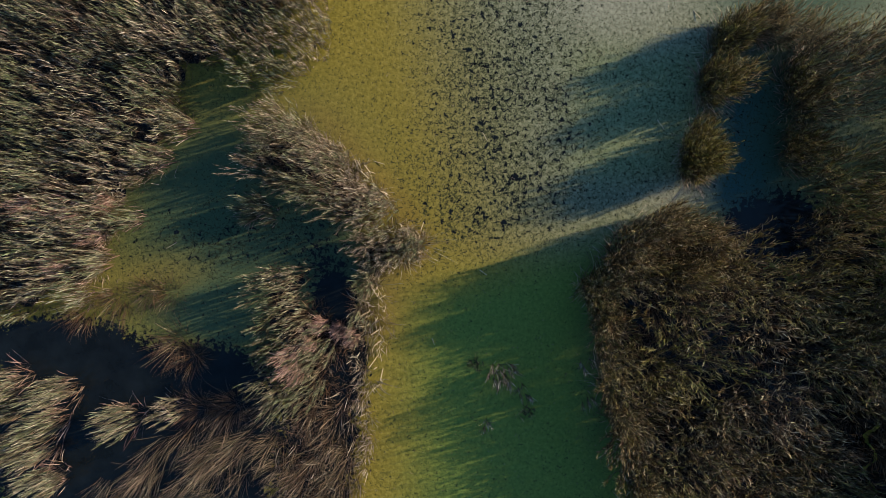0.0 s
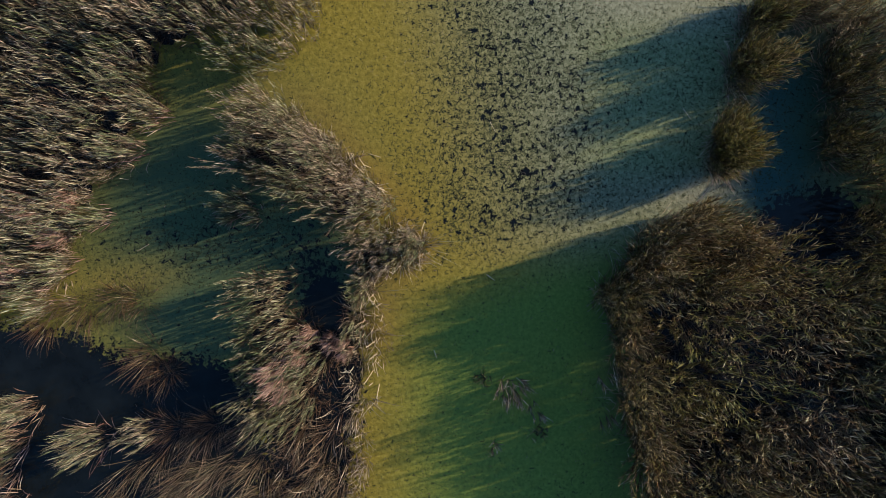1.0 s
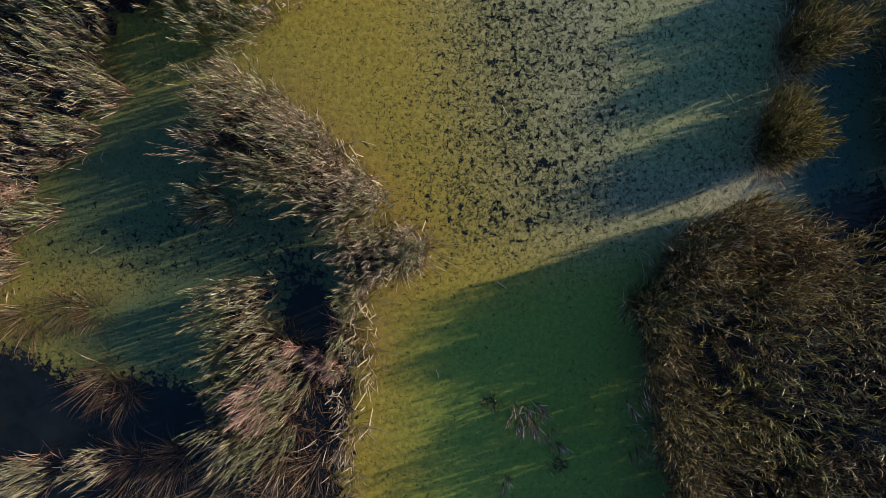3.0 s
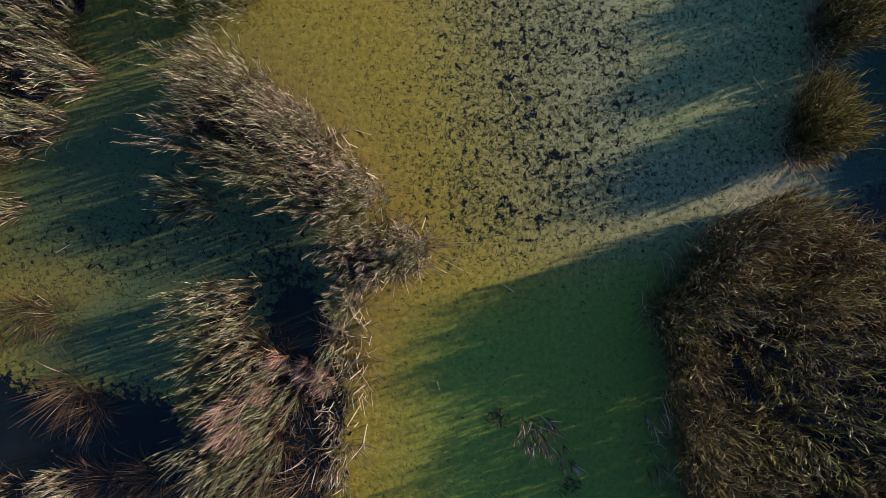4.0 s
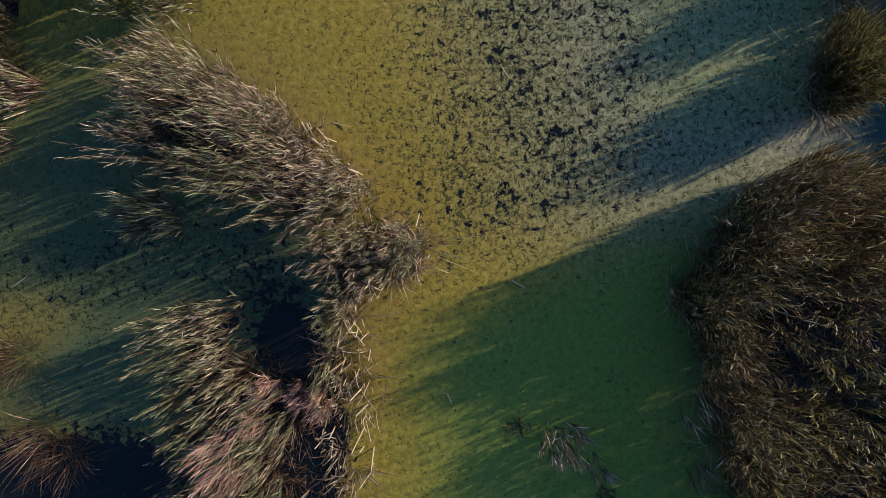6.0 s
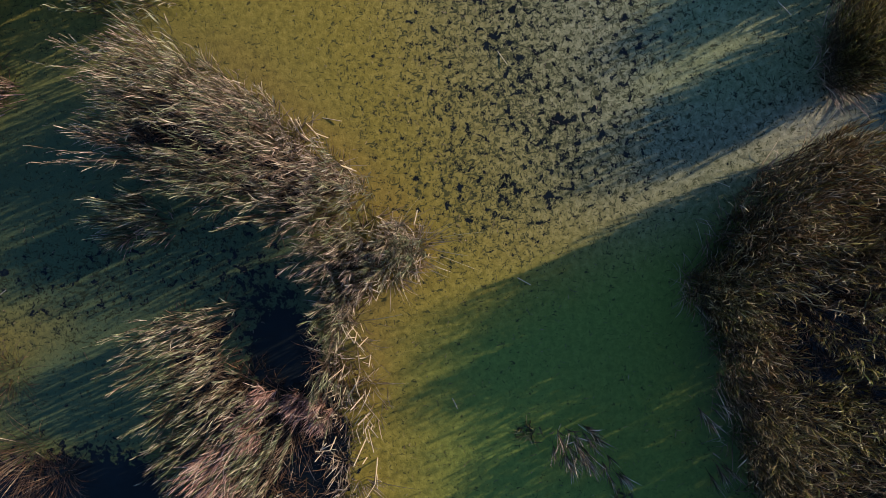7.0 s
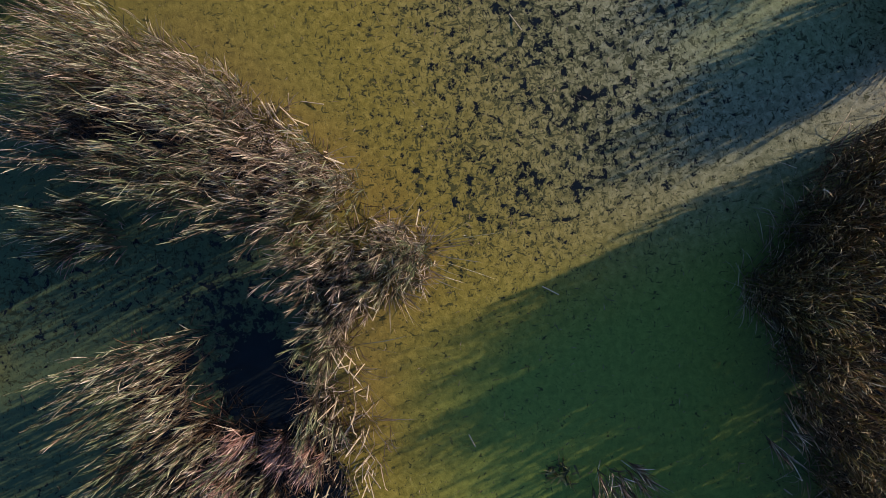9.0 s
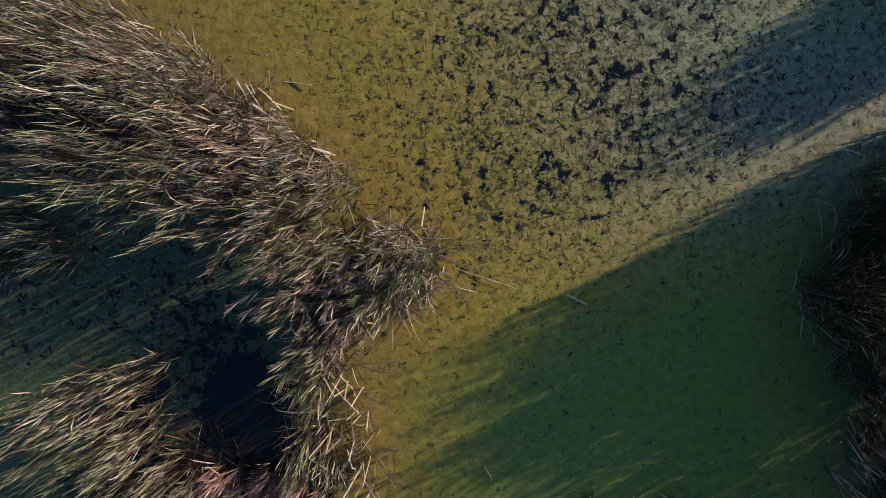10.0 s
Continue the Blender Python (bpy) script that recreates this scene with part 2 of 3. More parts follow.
tagged(sheet("ground", axis(20, 1.0, 1500), axis(20, 1.0, 1500), bed_height, lambda v: {}, MUD),
       "dark wet mud of the marsh under the pond", "ground", kind="structure")


def blob(v, x, y, rx, ry, turn=0.0):
    c, s = math.cos(turn), math.sin(turn)
    dx, dy = v[:, 0] - x, v[:, 1] - y
    return np.exp(-((dx * c + dy * s) / rx) ** 2 - ((dy * c - dx * s) / ry) ** 2)


def soft_step(x, a, b):
    t = np.clip((x - a) / (b - a), 0, 1)
    return t * t * (3 - 2 * t)


BEDS = {
    "west": [(-13.5, 8.5), (-4.2, 8.5), (-3.9, 6.8), (-4.4, 6.1), (-5.2, 5.7), (-5.9, 5.0), (-6.7, 4.7), (-7.3, 3.9), (-6.6, 3.2), (-7.5, 3.0),
             (-7.5, 2.2), (-8.3, 1.6), (-8.7, 0.9), (-8.4, 0.7), (-9.1, -0.1), (-9.4, -1.1), (-10.1, -1.3), (-11.2, -1.9), (-13.5, -2.2)],
    "thin": [(-5.8, 5.2), (-4.8, 5.7), (-4.0, 6.4), (-3.2, 7.2), (-3.0, 6.4), (-3.1, 5.4), (-3.6, 4.4), (-4.5, 4.05), (-5.4, 4.4)],
    "curve": [(-4.9, 3.5), (-4.5, 3.6), (-3.65, 3.15), (-2.9, 2.6), (-2.4, 2.05), (-1.85, 1.55), (-1.3, 1.15), (-1.5, 0.86), (-2.0, 0.7),
              (-2.55, 0.7), (-3.2, 1.08), (-3.9, 1.4), (-4.5, 1.72), (-5.0, 2.0), (-5.25, 2.4), (-5.0, 3.0)],
    "spit": [(-2.2, 0.5), (-1.72, 0.46), (-1.2, 0.33), (-0.85, 0.38), (-0.48, 0.2), (-0.6, -0.02), (-1.0, -0.15), (-1.4, -0.35), (-1.72, -0.65), (-1.85, -0.95), (-2.0, -0.9), (-1.98, -0.3)],
    "neck": [(-2.05, -0.85), (-1.92, -1.4), (-1.86, -1.9), (-1.92, -2.3), (-2.25, -2.35), (-2.3, -1.6), (-2.25, -0.9)],
    "fringe_edge": [(-1.7, -1.6), (-1.25, -1.75), (-1.2, -2.2), (-1.5, -2.7), (-1.85, -2.5)],
    "green": [(-3.4, -0.6), (-3.6, -1.2), (-3.2, -1.8), (-2.7, -2.1), (-3.1, -3.4), (-3.6, -4.2), (-4.6, -3.8), (-4.8, -2.9), (-4.7, -2.3), (-4.9, -1.4), (-4.7, -0.7)],
    "broken": [(-2.8, -2.1), (-2.05, -2.5), (-2.1, -2.8), (-2.15, -3.4), (-2.1, -4.4), (-2.0, -5.2), (-2.2, -6.2), (-2.4, -8.5), (-4.4, -8.5),
               (-4.2, -5.0), (-3.6, -4.0), (-3.0, -3.0)],
    "brown": [(-4.4, -3.9), (-4.2, -5.0), (-4.3, -8.5), (-9.5, -8.5), (-9.0, -6.4), (-7.4, -5.4), (-6.6, -4.7), (-5.5, -4.2)],
    "east": [(4.9, 0.2), (5.5, 0.5), (6.4, 0.65), (7.4, 0.6), (7.8, 0.2), (9.2, -0.4), (11.8, -0.1), (11.5, -8.5), (5.2, -8.5), (5.0, -5.3),
             (4.7, -4.4), (4.4, -3.4), (4.3, -2.2), (3.95, -1.0)],
    "curve_edge": [(-4.6, 3.75), (-3.6, 3.25), (-2.85, 2.7), (-2.35, 2.15), (-1.8, 1.65), (-1.2, 1.2), (-1.35, 1.1), (-1.9, 1.5), (-2.45, 2.0), (-2.95, 2.5), (-3.7, 3.05)],
    "spit_edge": [(-1.1, 0.55), (-0.45, 0.22), (-0.6, -0.18), (-1.2, -0.38), (-1.72, -0.7), (-1.93, -1.3), (-1.8, -1.9), (-1.9, -2.4), (-2.05, -2.2), (-1.95, -1.8), (-2.05, -1.2), (-1.92, -0.6), (-1.2, -0.2), (-0.8, 0.1)],
    "shore_edge": [(-1.9, -2.5), (-1.95, -3.4), (-1.85, -4.4), (-1.8, -5.2), (-2.0, -6.2), (-2.25, -7.5), (-2.5, -7.5), (-2.3, -6.2), (-2.2, -5.2), (-2.2, -4.4), (-2.3, -3.4), (-2.2, -2.6)],
    "west_edge": [(-6.5, 3.2), (-7.4, 2.9), (-7.4, 2.1), (-8.2, 1.5), (-8.6, 0.9), (-9.0, -0.2), (-9.3, -1.2), (-9.6, -1.0), (-9.3, 0.0), (-8.9, 1.0), (-8.4, 1.8), (-7.7, 2.3), (-7.7, 3.1)],
    # added bed, mostly out of view to the right, that casts shade
    "tall": [(11.6, -0.2), (15.0, 0.2), (15.0, -8.5), (11.0, -8.5), (11.2, -4.0)],
    "far": [(8.9, 4.9), (11.2, 5.8), (14.0, 6.2), (14.0, -0.2), (9.4, -0.2), (9.3, 0.6), (9.6, 1.4), (9.2, 3.4)],
}
SPOTS = [(0.97, 1.03, 0.11), (1.64, 0.71, 0.11), (1.92, 1.95, 0.12), (0.99, 3.41, 0.1), (1.35, 2.6, 0.08), (2.6, 1.6, 0.08)]


def along_line(v, points, width):
    """1 on a broken line, falling off softly to the sides."""
    near = np.full(len(v), 1e9)
    for (x1, y1), (x2, y2) in zip(points, points[1:]):
        d = np.array([x2 - x1, y2 - y1])
        t = np.clip(((v[:, 0] - x1) * d[0] + (v[:, 1] - y1) * d[1]) / (d @ d), 0, 1)
        near = np.minimum(near, np.hypot(v[:, 0] - x1 - t * d[0], v[:, 1] - y1 - t * d[1]))
    return np.exp(-(near / width) ** 2)


def pond_fields(v):
    x, y = v[:, 0], v[:, 1]
    # how torn the mat is
    o = 0.12 + 0.68 * soft_step(x - 0.1 * y, -2.7, 0.7) * soft_step(y - 0.3 * x, -1.3, 0.4) * (1 - 0.6 * soft_step(x, 2.6, 4.6))
    o += 0.12 * blob(v, 1.7, 1.6, 1.3, 1.6) + 0.12 * blob(v, 1.2, 5.0, 1.6, 2.0)
    o -= 0.25 * blob(v, 4.6, 6.6, 2.4, 1.0) + 0.3 * blob(v, 2.0, -3.0, 2.8, 2.6)
    o += 0.65 * blob(v, -6.0, 0.1, 3.0, 1.2, 0.2) + 0.45 * blob(v, -3.3, -0.3, 0.9, 0.9)
    # open water
    b = np.zeros(len(v))
    for sx, sy, r in SPOTS:
        b += 0.2 * blob(v, sx, sy, r * 1.2, r)
    for sx, sy, rx, ry in ((-2.8, -1.35, 0.36, 0.55), (-10.3, -2.7, 1.8, 0.6),
                           (-7.9, -3.7, 1.7, 0.8), (-6.0, -3.6, 1.0, 0.8), (-6.3, -5.2, 2.0, 1.4), (-9.2, -6.6, 2.4, 1.1), (-10.6, -4.6, 1.6, 1.6)):
        b += 0.8 * blob(v, sx, sy, rx, ry)
    b += 0.9 * along_line(v, [(8.3, 0.5), (9.0, 0.7), (9.6, 0.4), (10.6, 0.1)], 0.8)
    b += 0.8 * along_line(v, [(-2.85, -1.5), (-2.6, -2.2), (-2.5, -3.0)], 0.45)
    b += 0.7 * along_line(v, [(-3.3, -3.2), (-3.1, -4.2), (-3.1, -5.4), (-3.4, -7.0)], 0.8) + 0.4 * blob(v, -2.45, -3.0, 0.35, 0.8) + 0.12 * blob(v, -3.1, -0.6, 0.7, 0.9)
    for outline in (BEDS[k] for k in BEDS if not k.endswith("edge") and k not in ("thin", "far")):
        w = v + 0.16 * np.stack([np.sin(7 * y + 2 * x), np.sin(6 * x - 3 * y), np.zeros_like(x)], -1)
        core = inside(w, outline)
        for k in range(8):
            core &= inside(w + np.array([0.3 * math.cos(k * 0.785), 0.3 * math.sin(k * 0.785), 0]), outline)
        b[core] = 1.0
    dry = soft_step(x + 0.25 * y, -0.6, 4.0) * soft_step(y, -1.5, 1.2)
    # dried pale mat; the tilted blob paints the sunlit strip between reed shadows
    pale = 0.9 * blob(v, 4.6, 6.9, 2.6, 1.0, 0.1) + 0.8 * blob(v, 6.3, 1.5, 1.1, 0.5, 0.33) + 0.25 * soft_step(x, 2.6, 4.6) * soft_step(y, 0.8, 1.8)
    # green duckweed; its right-hand parts also paint in the tint of reed shade
    green = 0.85 * soft_step(-y + 0.3 * x, 0.3, 2.0) * soft_step(x, -1.9, 0.6) + 0.15 * soft_step(-x, 2.5, 4.5) + 0.5 * soft_step(x, 2.6, 4.6) * soft_step(y, 1.2, 2.4) * (1 - soft_step(y, 4.8, 6.0))
    # sunlit strip in the left pool, painted with amber and less dark teal
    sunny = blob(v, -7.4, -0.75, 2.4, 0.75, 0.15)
    # painted shade: left pool, pocket, side channel and foot of the east bed
    teal_shade = np.clip(1.3 * blob(v, -6.0, 0.7, 3.4, 3.2) * (1 - 0.5 * sunny) + 0.9 * blob(v, -5.6, -1.9, 1.6, 0.8) + 0.6 * blob(v, -4.6, -0.1, 1.4, 0.8) + blob(v, 8.7, 3.2, 1.0, 2.2) + blob(v, 9.8, 6.9, 2.2, 0.8) + 1.1 * blob(v, -3.2, -0.7, 1.3, 1.3) + 0.8 * blob(v, 4.4, -2.6, 0.7, 2.6), 0, 1)
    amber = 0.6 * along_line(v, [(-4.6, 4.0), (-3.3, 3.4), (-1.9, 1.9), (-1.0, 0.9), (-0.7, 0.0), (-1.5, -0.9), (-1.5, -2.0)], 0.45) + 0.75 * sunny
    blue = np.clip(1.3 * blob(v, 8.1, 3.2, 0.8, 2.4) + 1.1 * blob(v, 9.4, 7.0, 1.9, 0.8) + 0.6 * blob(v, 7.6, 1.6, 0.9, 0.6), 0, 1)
    return {"pale": np.clip(pale, 0, 1), "blue": blue, "teal_shade": teal_shade, "amber": amber, "open": np.clip(o, -0.3, 1), "bare": np.clip(b, 0, 1.2),
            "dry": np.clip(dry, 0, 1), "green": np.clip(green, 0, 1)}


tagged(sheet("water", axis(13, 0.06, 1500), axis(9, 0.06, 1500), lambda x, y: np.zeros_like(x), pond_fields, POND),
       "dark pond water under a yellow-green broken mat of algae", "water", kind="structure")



# ---- reeds ----
def fan_arrays(rng, centres, per, spread, tall, lean, dryness, wide=0.014, loose=0.25, flat=0.0, droop=0.3, kink=0.28):
    """Long loose blades: each tuft fans out from its own centre and leans with the bed."""
    n = len(centres) * per
    c = np.repeat(centres, per, 0)
    own_tall = np.repeat(rng.uniform(0.75, 1.15, len(centres)), per)
    own_lean = np.repeat(rng.normal(0, 0.24, (len(centres), 2)), per, 0)
    own_dry = np.repeat(np.clip(rng.normal(dryness, 0.22, len(centres)), 0, 1), per)
    a = rng.uniform(0, 2 * math.pi, n)
    r = np.sqrt(rng.random(n)) * spread
    off = np.stack([np.cos(a), np.sin(a)], -1) * r[:, None]
    way = off / spread * loose + np.array(lean) + own_lean + rng.normal(0, 0.2, (n, 2))
    tilt = np.clip(np.hypot(way[:, 0], way[:, 1]) * 0.6 + flat * rng.uniform(0.5, 1.3, n), 0.02, 1.45)
    heading = np.arctan2(way[:, 1], way[:, 0])
    length = tall * own_tall * rng.uniform(0.42, 1.1, n)
    bend = rng.gamma(2.0, droop, n)
    dry = np.clip(own_dry + rng.normal(0, 0.3, n), 0, 1)
    return blades(rng, c + off, length, heading, tilt, bend, wide * rng.uniform(0.55, 1.3, n), dry, kink=kink)


def join(*sets):
    """Several sets of blade arrays as one."""
    v = np.concatenate([a[0] for a in sets])
    start = np.cumsum([0] + [len(a[0]) for a in sets])
    q = np.concatenate([a[1] + k for a, k in zip(sets, start)])
    return v, q, np.concatenate([a[2] for a in sets]), np.concatenate([a[3] for a in sets])


def stem_arrays(rng, centres, per, spread, tall, lean, dryness, loose=0.3, leaves=9, wind=(-0.3, -0.1), leaf=0.55, wide=0.015, stand=0.4, arch=0.28, rosette=0.5, mess=0.36, kink=0.1, vary=0.22, low=0.3, mound=0.0):
    """Upright reed stems in tufts, and the short arching leaves that stand out along them."""
    n = len(centres) * per
    c = np.repeat(centres, per, 0)
    own_tall = np.repeat(rng.uniform(0.9 - vary, 0.9 + vary, len(centres)), per)
    cx, cy = c[:, 0], c[:, 1]
    own_tall = own_tall * (1 + mound * np.sin(2.6 * cx + 1.3 * np.sin(1.7 * cy)) * np.sin(3.0 * cy + np.sin(2.1 * cx)))
    own_lean = np.repeat(rng.normal(0, 0.1, (len(centres), 2)), per, 0)
    patch = 0.3 * np.sin(1.9 * centres[:, 0] + 2.0 * np.sin(1.1 * centres[:, 1])) * np.sin(2.2 * centres[:, 1] + 1.0)
    own_dry = np.repeat(np.clip(rng.normal(dryness, 0.25 if len(centres) > 1 else 0.08, len(centres)) + patch, 0, 1), per)
    a = rng.uniform(0, 2 * math.pi, n)
    r = np.sqrt(rng.random(n)) * spread
    off = np.stack([np.cos(a), np.sin(a)], -1) * r[:, None]
    root = c + off
    way = off / spread * loose + np.array(lean) + own_lean + rng.normal(0, 0.09, (n, 2))
    height = tall * own_tall * rng.uniform(0.6 + max(0, 0.22 - vary), 1.08, n) * (1.05 - 0.25 * (r / spread) ** 2)
    tilt = np.clip(np.hypot(way[:, 0], way[:, 1]) * 0.6, 0.01, 1.2)
    heading = np.arctan2(way[:, 1], way[:, 0])
    # 1.6 gives most stems the dark colour that stands for inner shade
    stem_tone = np.where(rng.random(n) < (0.97 if low > 0.31 else 0.9), 1.6, np.clip(own_dry + 0.35, 0, 1))
    stems = blades(rng, root, height, heading, tilt, rng.uniform(0.0, 0.25, n), rng.uniform(0.006, 0.01, n), stem_tone, steps=4, kink=0.06)
    m = n * leaves
    who = np.repeat(np.arange(n), leaves)
    at = np.clip(np.tile(np.linspace(low, 1.0, leaves), n) + rng.uniform(-0.05, 0.05, m), 0.2, 1.0)
    along = (height[who] * at)[:, None]
    spot = np.concatenate([root[who] + along * (np.sin(tilt) * 1.0)[who][:, None] * np.stack([np.cos(heading), np.sin(heading)], -1)[who],
                           along * np.cos(tilt)[who][:, None] * 0.99], 1)
    turn = rng.uniform(0, 2 * math.pi, m)
    aim = np.stack([np.cos(turn), np.sin(turn)], -1) * mess + np.array(wind) + way[who] * 0.6 + (off / spread)[who] * rosette + rng.normal(0, 0.15, (m, 2))
    lt = np.clip(rng.normal(stand, 0.2, m) - 0.35 * (at > 0.93), 0.08, 1.5)
    length = leaf * rng.uniform(0.55, 1.15, m)
    dry = np.clip(own_dry[who] + rng.normal(0, 0.3, m), 0, 1)
    # low leaves get the same dead brown with painted-in shade
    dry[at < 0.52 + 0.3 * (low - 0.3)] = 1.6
    green = blades(rng, spot, length, np.arctan2(aim[:, 1], aim[:, 0]), lt, rng.gamma(2.0, arch, m), wide * rng.uniform(0.5, 1.2, m), dry, steps=5, z0=0.0, kink=kink)
    return join(stems, green)


def reed_bed(label, bed, seed, gap, per=14, spread=0.2, tall=1.7, lean=(0, 0), dryness=0.5, mat=None, loose=0.4, leaves=13, wind=(-0.3, -0.1),
             leaf=0.31, stand=0.42, arch=0.24, rosette=0.5, bare=(), wide=0.012, mess=0.36, vary=0.22, low=0.3, mound=0.0, hollow=1.0):
    rng = np.random.default_rng(seed)
    centres = spaced(rng, BEDS[bed], gap)
    cx, cy = centres.T
    centres = centres[np.sin(2.6 * cx + 1.3 * np.sin(1.7 * cy)) * np.sin(3.0 * cy + np.sin(2.1 * cx)) > -hollow]
    for x, y, radius in bare:
        centres = centres[np.hypot(centres[:, 0] - x, centres[:, 1] - y) > radius]
    v, q, dry, along = stem_arrays(rng, centres, per, spread, tall, lean, dryness, loose, leaves, wind, leaf, wide, stand, arch, rosette, mess, vary=vary, low=low, mound=mound)
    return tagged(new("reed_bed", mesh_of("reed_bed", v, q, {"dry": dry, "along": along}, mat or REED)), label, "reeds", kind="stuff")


def loose_bed(label, bed, seed, tufts, per=45, spread=0.26, tall=1.2, lean=(0, 0), dryness=0.9, mat=None, flat=0.15, wide=0.013, bare=(), droop=0.3, kink=0.28):
    rng = np.random.default_rng(seed)
    centres = scatter(rng, BEDS[bed], tufts)
    for x, y, radius in bare:
        centres = centres[np.hypot(centres[:, 0] - x, centres[:, 1] - y) > radius]
    v, q, dry, along = fan_arrays(rng, centres, per, spread, tall, lean, dryness, wide, 0.3, flat, droop, kink)
    return tagged(new("reed_bed", mesh_of("reed_bed", v, q, {"dry": dry, "along": along}, mat or REED)), label, "reeds", kind="stuff")


def reed_tuft(label, x, y, seed, stems=16, spread=0.25, tall=1.5, lean=(0, 0), dryness=0.4, mat=None, loose=0.5, dead=None, skirt=40, wind=(-0.3, -0.1), group="", rosette=0.5):
    rng = np.random.default_rng(seed)
    base = tagged(new("reed_tuft"), label, "reeds", group)
    base.location = (x, y, 0)
    here = np.zeros((1, 2))
    v, q, dry, along = stem_arrays(rng, here, stems, spread, tall, lean, dryness, loose, 14, wind, 0.22 if mat is RUSSET else 0.34, 0.013, 0.55, 0.6 if mat is RUSSET else 0.28, rosette, low=0.32 if mat is RUSSET else 0.3)
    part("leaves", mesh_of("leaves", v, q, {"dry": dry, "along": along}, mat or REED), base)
    v, q, dry, along = fan_arrays(rng, here, skirt, spread * 1.1, min(tall * 0.55, 0.75), lean, 0.95, 0.016, loose * 1.6, 0.45)
    part("dead_leaves", mesh_of("dead_leaves", v, q, {"dry": dry, "along": along}, dead or REED), base, "drooping dry straw-coloured leaves")
    return base


def fan_tuft(label, x, y, seed, per=120, spread=0.24, tall=1.1, lean=(0, 0), dryness=0.8, mat=None, flat=0.2, loose=0.8, group="", wide=0.012, droop=0.3, kink=0.28):
    rng = np.random.default_rng(seed)
    base = tagged(new("reed_tuft"), label, "reeds", group)
    base.location = (x, y, 0)
    here = np.zeros((1, 2))
    for name, count, high in (("leaves", per, tall), ("dead_leaves", per // 3, tall * 0.6)):
        v, q, dry, along = fan_arrays(rng, here, count, spread, high, lean, dryness, wide, loose, flat, droop, kink)
        part(name, mesh_of(name, v, q, {"dry": dry, "along": along}, mat or REED), base)
    return base


LEFTWARD = (-0.6, -0.16)
reed_bed("dense bed of grey-green and straw reeds in water", "west", 11, 0.34, 15, 0.21, 1.6, (-0.06, 0.0), 0.34, leaf=0.24, leaves=15, rosette=0.35, wind=LEFTWARD, wide=0.0145, mess=0.34, vary=0.3, mound=0.3, arch=0.4, stand=0.5, hollow=0.7,
         bare=((-8.4, 3.6, 0.4), (-9.8, 4.6, 0.35), (-7.2, 6.2, 0.4), (-10.8, 2.4, 0.4), (-9.2, 6.6, 0.4), (-11.0, 0.2, 0.4)))
reed_bed("thin reeds at the edge of the algae", "thin", 12, 0.34, 18, 0.18, 1.3, (0, 0), 0.5, wind=LEFTWARD, leaf=0.24, wide=0.014, arch=0.4, stand=0.5)
reed_bed("curved bank of dry and green reeds", "curve", 13, 0.26, 17, 0.15, 1.6, (-0.08, -0.02), 0.52, leaf=0.26, leaves=14, rosette=0.35, wind=LEFTWARD, wide=0.0105, mess=0.32, vary=0.38, mound=0.38, arch=0.32, stand=0.5,
         bare=((-3.8, 2.1, 0.42), (-4.3, 2.3, 0.3), (-3.3, 1.75, 0.2), (-2.75, 1.4, 0.16)))
for bed, seed, count in (("west", 31, 1300), ("curve", 32, 110), ("green", 33, 90), ("spit", 34, 26), ("neck", 35, 14), ("broken", 36, 130), ("east", 37, 620)):
    loose_bed("dark rotting leaf litter lying between the reeds", bed, seed, count, 24, 0.22, 0.42, (-0.1, -0.1), 0.9, RUST, 0.9, 0.012)
reed_bed("narrow spit of dry reeds beside yellow algae", "spit", 14, 0.2, 15, 0.12, 1.1, (-0.08, -0.08), 0.52, leaf=0.26, leaves=14, rosette=0.45, wind=(-0.5, -0.3), wide=0.0105, arch=0.3, mound=0.15, stand=0.5)
reed_bed("narrow strip of yellow-green reeds drooping along the neck", "neck", 15, 0.24, 7, 0.08, 0.75, (-0.05, -0.3), 0.45, leaf=0.32, wind=(-0.1, -0.75), rosette=0.2, mess=0.2, wide=0.012, arch=0.3)
reed_bed("grey-green reeds leaning over dark water", "green", 16, 0.31, 16, 0.17, 1.25, (-0.12, -0.06), 0.27, leaf=0.2, leaves=14, rosette=0.3, wind=(-0.65, -0.28), wide=0.0108, mess=0.28, vary=0.3, mound=0.2, arch=0.3, stand=0.5)
loose_bed("broken straw-coloured reeds along the shore", "broken", 17, 58, 26, 0.2, 1.0, (-0.12, -0.28), 0.9, BROWN, flat=0.2, wide=0.009, droop=0.5, kink=0.1, bare=((-2.4, -2.6, 0.3), (-2.5, -3.2, 0.35)))
loose_bed("pale broken reed stalks standing over dark water", "broken", 26, 34, 7, 0.2, 0.9, (0.0, -0.15), 0.95, PALE, 0.1, 0.015, ((-2.4, -2.6, 0.3), (-2.5, -3.2, 0.35)))
loose_bed("pale broken reed stalks standing over yellow algae", "fringe_edge", 27, 16, 4, 0.1, 0.6, (0.1, -0.1), 0.95, PALE, 0.1, 0.014)
loose_bed("matted brown reeds lying over dark water", "brown", 18, 80, 36, 0.2, 1.15, (-0.3, -0.42), 0.8, BROWN, 0.25, 0.008, droop=0.6, kink=0.08)
